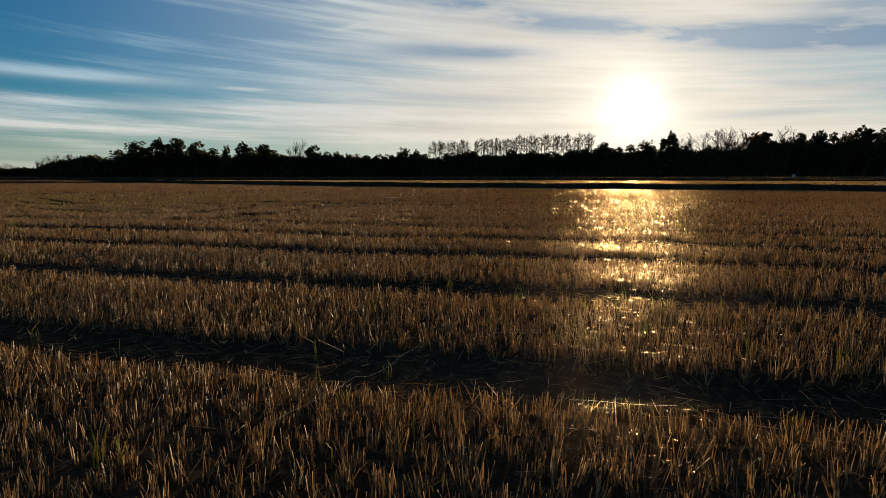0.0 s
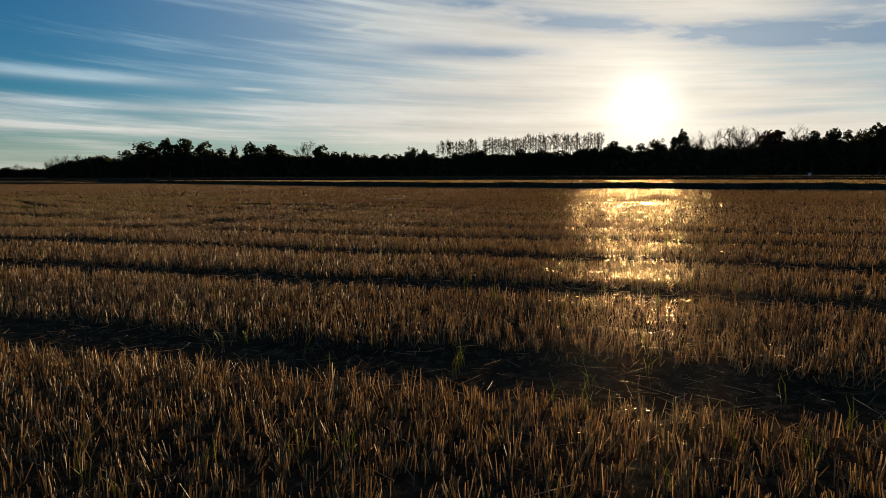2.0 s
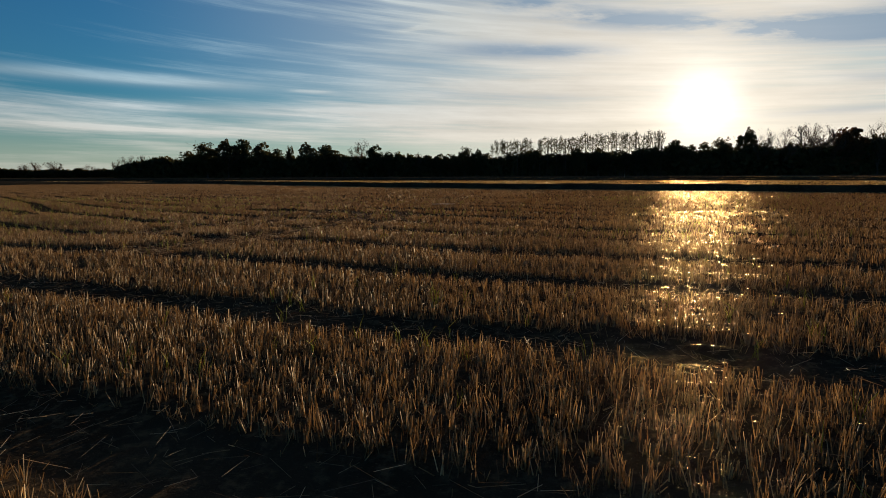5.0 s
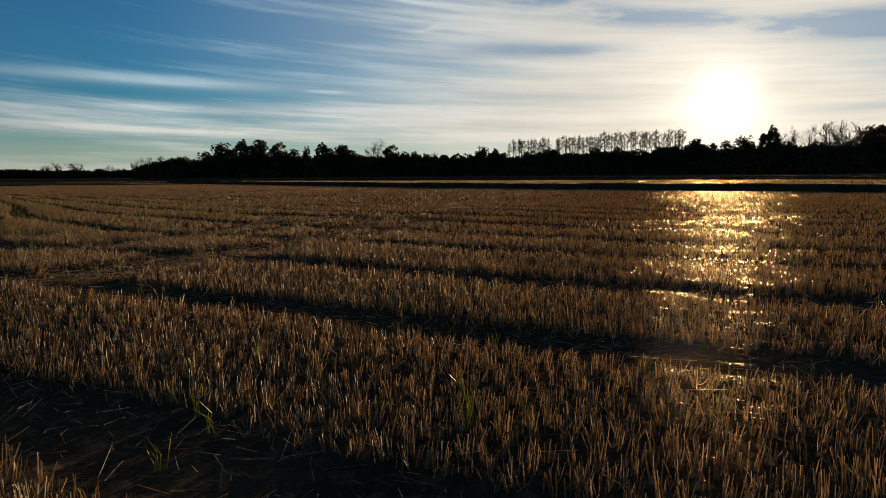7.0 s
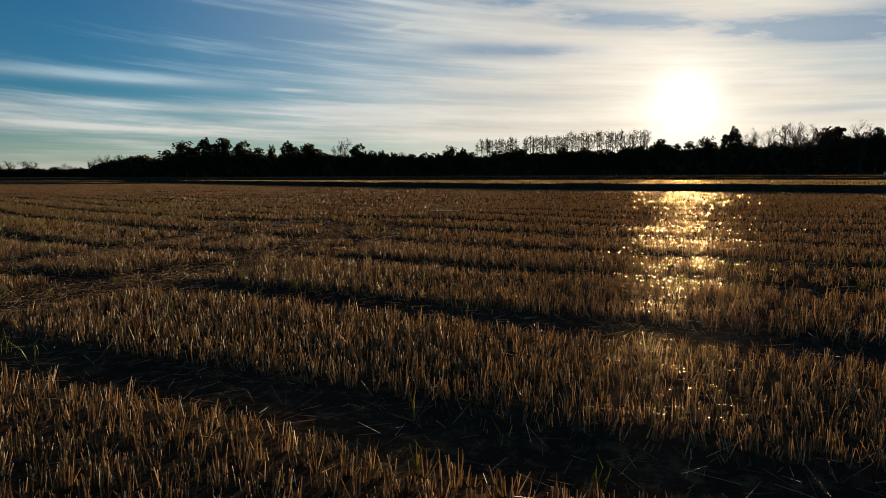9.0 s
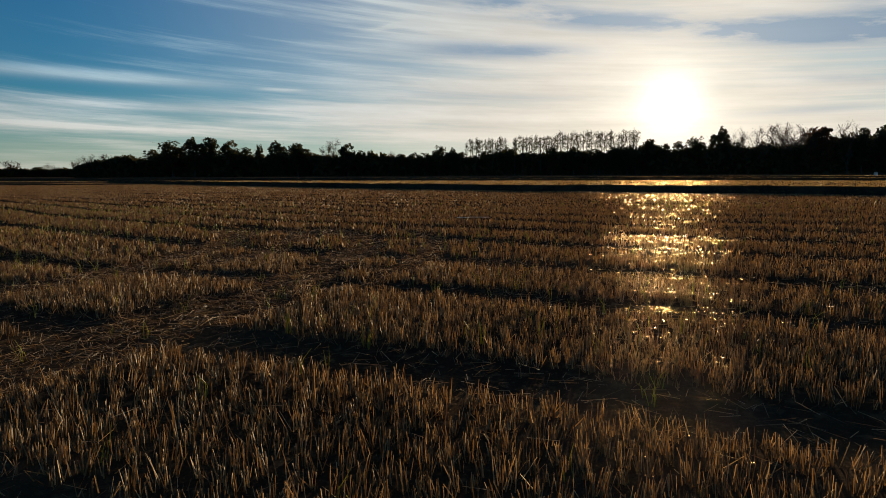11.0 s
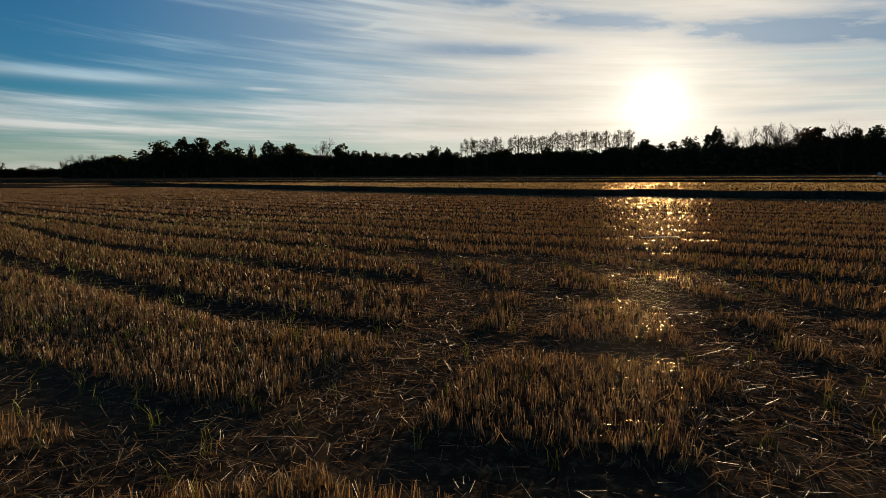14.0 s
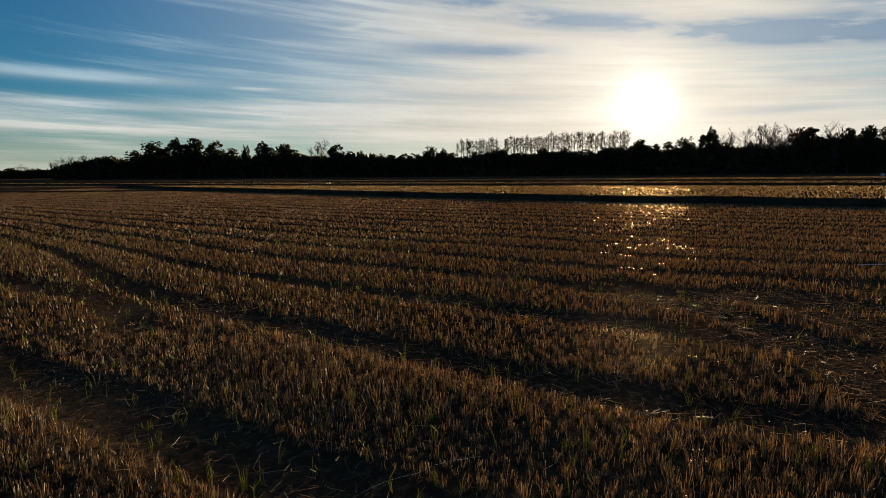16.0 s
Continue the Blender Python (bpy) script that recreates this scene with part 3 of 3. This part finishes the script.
def bare_tree(seed, mat, leaves=2600):
    """A tree that has shed most leaves: a fan of fine limbs, 10 m high and 6 m wide."""
    r_ = np.random.default_rng(seed)
    root = new("bare_tree")
    segs = []
    branch(segs, (0, 0, 0), (0, 0, 1), 3.8, 0.20, 0, r_, 0.46, (3, 2, 2), 0.05)
    stem = list(segs)
    for s in range(3):
        branch(segs, (0, 0, 2.2 + s), (r_.normal(0, 0.5), r_.normal(0, 0.5), 1), 4.4, 0.13, 0, r_, 0.44, (3, 2), 0.05)
    top = max(s[1][2] for s in segs)
    for i_, (a_, b_, c_, d_, e_) in enumerate(segs):
        segs[i_] = (rounded(a_ * 10 / top), rounded(b_ * 10 / top), max(c_, 0.034), max(d_, 0.026), e_)
    wood_parts(root, segs, [s_ for s_ in segs[:len(stem)] if s_[4] == 0])
    tips = np.array([s[1] for s in segs if s[1][2] > 4])
    pts = tips[r_.integers(0, len(tips), leaves)] + r_.normal(0, 0.26, (leaves, 3))
    q = r_.normal(0, 1, (420, 3))
    q = q / np.linalg.norm(q, axis=1)[:, None] * r_.uniform(0.3, 0.95, (420, 1))
    pts = np.concatenate([pts, np.array([0, 0, 7.0]) + q * [2.1, 2.1, 2.7]])
    part("crown", leaves_mesh("crown", pts, 0.062, r_), mat, root, "thin russet autumn leaves")
    return root


def poplar_tree(seed):
    """A slim plantation poplar, 10 m high, with a bare stem and a thin tuft on top."""
    r_ = np.random.default_rng(seed)
    root = new("poplar")
    segs = []
    p = np.zeros(3)
    for k in range(8):
        q = p + [r_.normal(0, 0.05), r_.normal(0, 0.05), 1.22]
        segs.append((p, q, 0.125 - 0.011 * k, 0.125 - 0.011 * (k + 1), 0))
        p = q
        if k > 2:
            for _ in range(3):
                a_ = r_.uniform(0, 6.28)
                t_ = q + np.array([math.cos(a_) * 0.35, math.sin(a_) * 0.35, r_.uniform(0.4, 0.8)]) * r_.uniform(0.5, 1.0)
                segs.append((q, t_, 0.024, 0.014, 1))
    wood_parts(root, segs, [s_ for s_ in segs if s_[4] == 0])
    n = 460
    lumps = np.stack([r_.normal(0, 0.40, 26), r_.normal(0, 0.40, 26), 9.6 - np.abs(r_.normal(0, 1.9, 26))], -1)
    pts = lumps[r_.integers(0, 26, n)] + r_.normal(0, 0.20, (n, 3)) * [1, 1, 1.2]
    part("crown", leaves_mesh("crown", pts, 0.098, r_), LEAF_DARK, root, "sparse tuft of dry leaves")
    return root


def conifer_tree(seed):
    """A pine with flat tiers, 10 m high."""
    r_ = np.random.default_rng(seed)
    root = new("pine")
    part("trunk", stem_mesh("trunk", [(0, 0, 0), (0.05, 0, 5), (0, 0, 9.8)], [0.16, 0.1, 0.03]), BARK, root)
    pts = []
    for k in range(9):
        h = 2.5 + k * 0.85
        rad = 1.9 * (1 - k / 10.5)
        a_, q = r_.uniform(0, 6.28, 60), rad * r_.uniform(0, 1, 60) ** 0.6
        pts.append(np.stack([np.cos(a_) * q, np.sin(a_) * q, h + r_.normal(0, 0.1, 60) - q * 0.08], -1))
    part("crown", leaves_mesh("crown", np.concatenate(pts), 0.2, r_), LEAF_DARK, root)
    return root


def plant(sources, places, y0, wide_unit, label, category, group, depth=14.0):
    """Copies of a few trees at (x, height, width) along the edge of the wood."""
    r_ = np.random.default_rng(len(places) + int(y0))
    for k, (x_, h, w) in enumerate(places):
        src = sources[k % len(sources)]
        y_ = y0 + r_.uniform(-0.5, 0.5) * depth
        f = y_ / y0
        ob = copy_thing(src, pose(x_ * f, y_, float(land(np.array(x_ * f), np.array(y_))) - 0.1, 0, 0, r_.uniform(0, 360)))
        ob.scale = (w * f / wide_unit, w * f / wide_unit, h * f / 10)
        tagged(ob, label, category, group)


leafy = [leafy_tree(s, LEAF_DARK) for s in (11, 12, 13, 14, 15)]
russet = [leafy_tree(s, LEAF_RED) for s in (21, 22)]
bare = [bare_tree(s, LEAF_RED) for s in (31, 32, 33)]
slim = [poplar_tree(s) for s in (41, 42, 43, 44)]
pine = conifer_tree(51)
EDGE = 480.0
LEAFY_WEST = ((-244, 21, 13), (-230, 27, 22), (-213, 29, 19), (-201, 29, 18), (-186, 27, 15), (-175, 22, 14), (-164, 24, 7), (-150, 26, 16), (-135, 24, 20),
              (-98, 24, 14), (-87, 19, 12), (-80, 19, 9), (-73, 17, 12), (-58, 16, 12), (-49, 17, 11), (-41, 17, 12), (-30, 22, 12), (-21, 20, 11), (-14, 17, 10))
LEAFY_EAST = ((6, 18, 18), (20, 20, 14), (38, 17, 18), (52, 20, 14), (68, 18, 14), (82, 19, 17), (96, 21, 14), (107, 21, 13), (122, 25, 16), (133, 22, 14),
              (143, 24, 13), (155, 27, 16), (171, 33, 16), (270, 32, 13), (284, 34, 19), (296, 33, 12), (305, 33, 13), (319, 37, 24), (336, 35, 22), (351, 34, 22), (368, 35, 24))
plant(leafy, [(x_, h * 1.07, w) for x_, h, w in LEAFY_WEST], EDGE, 5.2, "dark leafy broad tree at the edge of the wood", "tree", "trees of the wood")
plant(leafy, [(x_, h * 1.07, w) for x_, h, w in LEAFY_EAST], EDGE, 5.2, "dark leafy broad tree at the edge of the wood", "tree", "trees of the wood")
plant(russet, ((235, 35, 15), (243, 37, 20)), EDGE, 5.4, "russet autumn tree at the edge of the wood", "tree", "trees of the wood")
plant(bare, ((-123, 19, 8), (-108, 30, 20), (-65, 19, 8), (181, 35, 16), (194, 35, 22), (213, 38, 27), (224, 38, 22), (260, 40, 19)), EDGE, 5.5,
      "half bare tree with a fan of fine limbs", "tree", "trees of the wood", 6.0)
plant(bare, ((-301, 18, 11), (-292, 19, 9), (-282, 19, 10), (-272, 17, 10), (-263, 17, 10)), EDGE, 5.5, "small bare tree above the undergrowth", "tree", "trees of the wood", 6.0)
plant([pine], ((-251, 21, 8),), EDGE, 3.8, "dark pine with flat tiers", "tree", "trees of the wood", 2.0)
r_ = np.random.default_rng(5)
poplars = []
for k in range(66):
    x_ = -9 + k * 1.86 + r_.normal(0, 0.55)
    if -2.0 < x_ - 22 < 1.0:
        continue
    poplars.append((x_, 25.6 + (x_ + 9) * 0.055 + r_.normal(0, 1.0), 4.2 * r_.uniform(0.8, 1.25)))
plant(slim, poplars, EDGE, 1.7, "slim plantation poplar with a bare stem and thin top", "tree", "row of poplars", 8.0)
plant(leafy, ((-702, 15, 26), (-677, 14, 26), (-585, 12, 18), (-564, 14, 23), (-532, 12, 17), (-728, 16, 29), (-762, 19, 30), (-797, 17, 31), (-655, 12, 24), (-615, 11, 24)), 800.0, 5.4,
      "low dark tree far off past the fields", "tree", "far trees", 10.0)
plant(bare, ((-647, 21, 15), (-630, 24, 22), (-602, 23, 20), (-549, 19, 21)), 800.0, 5.5, "half bare tree far off past the fields", "tree", "far trees", 10.0)
for ob in leafy + russet + bare + slim + [pine]:
    for o in (*ob.children, ob):
        bpy.data.objects.remove(o)


def undergrowth(name, x0, x1, y0, depth, count, size, top, label):
    """The closed lower part of the wood: leaf clumps from the ground up to an uneven top."""
    r_ = np.random.default_rng(count)
    x_ = r_.uniform(x0, x1, count)
    t = np.interp(x_, [q[0] for q in top], [q[1] for q in top]) * (1 + 0.12 * wave(x_, x_ * 0, 0.16, 61) + 0.10 * wave(x_, x_ * 0, 0.6, 62))
    f_ = r_.uniform(0.01, 1, count)
    y_ = y0 + r_.uniform(0, depth, count)
    inner = np.where(f_ < 0.86, 2.6, 1.0)
    me = leaves_mesh(name, np.stack([x_, y_, t * f_], -1), size * inner, r_)
    me.materials.append(LEAF_DARK)
    return tagged(new(name, me), label, "undergrowth", kind="stuff")


undergrowth("wood_undergrowth", -306, 420, EDGE - 2, 16, 42000, 1.0,
            ((-306, 9), (-298, 12), (-255, 15), (-240, 17), (-150, 17), (-110, 16), (-60, 14.5), (0, 16), (60, 17), (110, 18), (150, 20), (180, 21), (195, 19), (205, 21), (260, 24), (330, 27), (420, 28)),
            "dense dark undergrowth that closes the wood below its crowns")
undergrowth("far_wood_undergrowth", -840, -500, 800, 12, 9000, 1.5, ((-840, 12), (-700, 12), (-640, 10), (-560, 10), (-500, 9)), "low dark undergrowth of far woods")

# ---------------------------------------------------------------- small things on the land
def hut(x_, y_):
    root = new("hut")
    root.location = (x_, y_, float(land(np.array(x_), np.array(y_))))
    bm = bmesh.new()
    bmesh.ops.create_cube(bm, size=1, matrix=Matrix.Translation((0, 0, 0.475)) @ Matrix.Diagonal((0.85, 0.8, 0.95, 1)))
    bmesh.ops.bevel(bm, geom=bm.edges[:], offset=0.04, segments=2, affect="EDGES")
    me = bpy.data.meshes.new("wall")
    bm.to_mesh(me)
    part("wall", me, WHITE_WALL, root)
    bm = bmesh.new()
    bmesh.ops.create_cube(bm, size=1, matrix=Matrix.Translation((0, 0, 1.0)) @ Matrix.Rotation(0.08, 4, "X") @ Matrix.Diagonal((0.98, 0.95, 0.06, 1)))
    me = bpy.data.meshes.new("roof")
    bm.to_mesh(me)
    part("roof", me, GREY_ROOF, root)
    return tagged(root, "small white hut in front of the wood", "hut")


hut(127, 229)


def stake(x_, y_, h):
    vs, fs = tubes(np.array([[0, 0, -0.1], [0, 0, h * 0.5]]), np.array([[0.01, 0, h * 0.5], [0.03, 0.01, h]]), np.array([0.045, 0.04]), np.array([0.04, 0.03]))
    me = mesh_from("stake", vs, fs)
    me.materials.append(STAKE_WOOD)
    ob = new("stake", me)
    ob.location = (x_, y_, float(land(np.array(x_), np.array(y_))) + 0.3)
    return tagged(ob, "grey wooden stake on the far earth bank", "stake")


stake(28.9, 167.0, 0.9)


# gossamer: fine spider threads that sag from tip to tip of the stubble, laid by one wind
def gossamer(count, x0, x1, y0, y1, zone, long_, r, bias):
    x_, y_ = rng.uniform(x0, x1, count), rng.uniform(y0, y1, count)
    ok_ = zone(x_, y_)
    x_, y_ = x_[ok_], y_[ok_]
    n = len(x_)
    a_ = radians(-SUN_AZ) + rng.normal(0, bias, n)
    ln_ = long_ * rng.uniform(0.4, 1.6, n)
    bow = rng.normal(0, 0.03, n) * ln_
    p_, _t = pressed(x_, y_)
    top_ = 0.116 - 0.03 * p_ + rng.normal(0, 0.012, n)
    sag = rng.uniform(0.006, 0.035, n) * np.minimum(ln_, 1.0) * np.where(y_ > 14, 0.6, 1.0)
    ground_ = land(x_, y_) + np.where(y_ < 80, 0.045 * p_, 0)
    pts = []
    for t in np.linspace(-1, 1, 3):
        f = 1 - t * t
        px_, py_ = x_ + np.cos(a_) * ln_ * t / 2 - np.sin(a_) * bow * f, y_ + np.sin(a_) * ln_ * t / 2 + np.cos(a_) * bow * f
        pts.append(np.stack([px_, py_, ground_ + top_ - sag * f], -1))
    pts = np.array(pts)
    return tubes(pts[:-1].reshape(-1, 3), pts[1:].reshape(-1, 3), np.full(2 * n, r), np.full(2 * n, r), True, phase=-2.0944)


def webbed(x_, y_):
    """Where the threads lie: over the standing stubble, thinning out towards the open side of the field."""
    q = x_ - 0.298 * y_
    thick = smooth(q, -24 - 0.1 * y_, -7 - 0.05 * y_) * (1 - 0.75 * smooth(q, 3 + 0.05 * y_, 14 + 0.3 * y_)) * (0.65 + 0.35 * smooth(wave(x_, y_, 0.9, 41), -0.3, 0.5))
    p_, turn_ = pressed(x_, y_)
    return in_view(x_, y_) & (rng.uniform(0, 1, len(x_)) < thick * (1 - 0.8 * p_)) & (turn_ < 0.3)


silk_near = gossamer(28000, -16, 8, 2.5, 12, webbed, 0.60, 0.0028, 0.11)
silk_mid = gossamer(44000, -20, 14, 10, 30, webbed, 0.70, 0.0028, 0.06)
silk_far = gossamer(26000, -30, 40, 28, 72, webbed, 1.6, 0.0038, 0.04)
silk_long = gossamer(500, -14, 10, 2.5, 26, lambda x_, y_: in_view(x_, y_) & (np.abs(x_ - 0.298 * y_ + 3) < 6) & (pressed(x_, y_)[0] > 0.3), 1.1, 0.0010, 0.3)
silk_past = gossamer(5000, -30, 60, 55, 122, lambda x_, y_: (beyond(BANK_LINE, x_, y_) > 2.5) & (beyond(SECOND_LINE, x_, y_) < -2.5)
                     & (np.abs(x_ - 0.298 * y_ + 9) < 16 + 0.04 * y_), 3.0, 0.0044, 0.04)
stuff("gossamer", [silk_near, silk_mid, silk_far, silk_long, silk_past], SILK, "fine spider threads sagging across the stubble tops", "spider silk")

# green regrowth: tufts of thin blades between the stalks
cx, cy = rng.uniform(-36, 24, 15000), rng.uniform(1.8, 48, 15000)
ok = in_view(cx, cy) & (rng.uniform(0, 1, 15000) < 0.10 + 0.5 * smooth(-cx - 0.2 * cy, -2, 8) * smooth(cy, 14, 24) + 0.45 * smooth(wave(cx, cy, 0.5, 71), 0.2, 0.8) + 0.8 * np.exp(-(((cx + 13.6) / 2.4) ** 2 + ((cy - 26.2) / 1.2) ** 2)))
cx, cy = cx[ok], cy[ok]
n = rng.integers(2, 6, len(cx))
x, y = np.repeat(cx, n) + rng.normal(0, 0.02, n.sum()), np.repeat(cy, n) + rng.normal(0, 0.02, n.sum())
h = rng.uniform(0.08, 0.22, len(x))
foot = np.stack([x, y, land(x, y)], -1)
knee = foot + np.stack([rng.normal(0, 0.10, len(x)) * h, rng.normal(0, 0.10, len(x)) * h, h * 0.6], -1)
tip = knee + np.stack([rng.normal(0, 0.20, len(x)) * h, rng.normal(0, 0.20, len(x)) * h, h * 0.4], -1)
stuff("green_regrowth", [tubes(foot, knee, 0.0035, 0.003), tubes(knee, tip, 0.003, 0.0008)], GREEN, "thin yellow green blades of regrowth among the stubble", "grass")


def grass_tuft(seed):
    """A tuft of thin bent blades, each one its own part."""
    r_ = np.random.default_rng(seed)
    root = new("grass_tuft")
    for _ in range(int(r_.integers(3, 6))):
        h_ = r_.uniform(0.14, 0.24)
        p_, d_ = np.array([r_.normal(0, 0.012), r_.normal(0, 0.012), 0.0]), np.array([r_.normal(0, 0.12), r_.normal(0, 0.12), 1.0])
        pts = [p_]
        for k in range(4):
            pts.append(pts[-1] + d_ / np.linalg.norm(d_) * h_ / 4)
            d_ = d_ + [r_.normal(0, 0.12), r_.normal(0, 0.12), -0.06]
        part("blade", stem_mesh("blade", pts, [0.0042, 0.0046, 0.004, 0.003, 0.0006], 3), GREEN, root)
    return root


tufts = [grass_tuft(s_) for s_ in (81, 82, 83, 84)]
for k, (x_, y_) in enumerate(((1.82, 3.14), (2.74, 4.21), (2.22, 4.47), (-1.67, 2.85), (-1.57, 2.9), (0.48, 9.83), (2.07, 9.39), (1.0, 8.7), (-2.97, 9.61), (-1.01, 15.02), (-2.65, 16.07), (-2.64, 15.16), (-2.89, 15.33), (-14.77, 25.25), (-14.6, 27.18), (-14.15, 26.92), (-13.22, 25.24), (-11.91, 25.84), (-11.64, 25.64), (-15.05, 27.99), (-7.9, 24.15), (-4.68, 23.22), (-4.56, 21.84), (-2.75, 21.55))):
    ob = copy_thing(tufts[k % 4], pose(x_, y_, float(land(np.array(x_), np.array(y_))), 0, 0, 77.0 * k))
    tagged(ob, "tuft of bright green grass blades among the stubble", "grass tuft", "green tufts")
for ob in tufts:
    for o in (*ob.children, ob):
        bpy.data.objects.remove(o)


def loose_thread(line, r):
    """One long pale thread or straw that lies across the stubble tops."""
    p_ = np.array(line, float)
    d = np.r_[0, np.cumsum(np.hypot(*np.diff(p_, axis=0).T))]
    q = np.linspace(0, d[-1], 14)
    x_, y_ = np.interp(q, d, p_[:, 0]), np.interp(q, d, p_[:, 1])
    pts = np.stack([x_, y_, land(x_, y_) + 0.128 + 0.006 * np.sin(q * 9.0)], -1)
    me = stem_mesh("silk_thread", pts, [r] * 14, 3)
    me.materials.append(PALE)
    return tagged(new("silk_thread", me), "long pale spider thread across the stubble tops", "thread", "long threads")


PALE = plain_material("pale_dry_fibre", (0.62, 0.56, 0.45), (0.80, 0.76, 0.66), 30.0, 0.4)
for line in ([(-0.9, 3.1), (-0.73, 3.46), (-0.53, 3.93), (-0.27, 4.51), (0.07, 5.0)],
             [(0.24, 5.07), (0.51, 5.04), (0.79, 5.01)],
             [(0.7, 3.39), (0.97, 3.32), (1.28, 3.33)],
             [(-14.35, 24.94), (-14.19, 24.69), (-13.93, 24.78), (-13.53, 25.17), (-13.18, 25.34), (-12.85, 25.5)],
             [(0.22, 4.89), (0.5, 4.92), (0.79, 4.95)],
             [(1.07, 5.15), (1.28, 5.25), (1.52, 5.4)],
             [(0.84, 9.73), (1.07, 9.65), (1.3, 9.63)]):
    loose_thread(line, 0.0011)


def pale_stick(x_, y_, length, turn_):
    me = stem_mesh("pale_stick", [(0, 0, 0), (0.01, 0, length * 0.5), (0.03, 0.01, length)], [0.012, 0.011, 0.008], 6)
    me.materials.append(PALE)
    ob = new("pale_stick", me)
    ob.matrix_world = pose(x_, y_, float(land(np.array(x_), np.array(y_))) + 0.115, 0, 88, turn_)
    return tagged(ob, "pale dry stick lying on top of the stubble", "stick")


pale_stick(-3.4, 35.5, 1.0, 4)
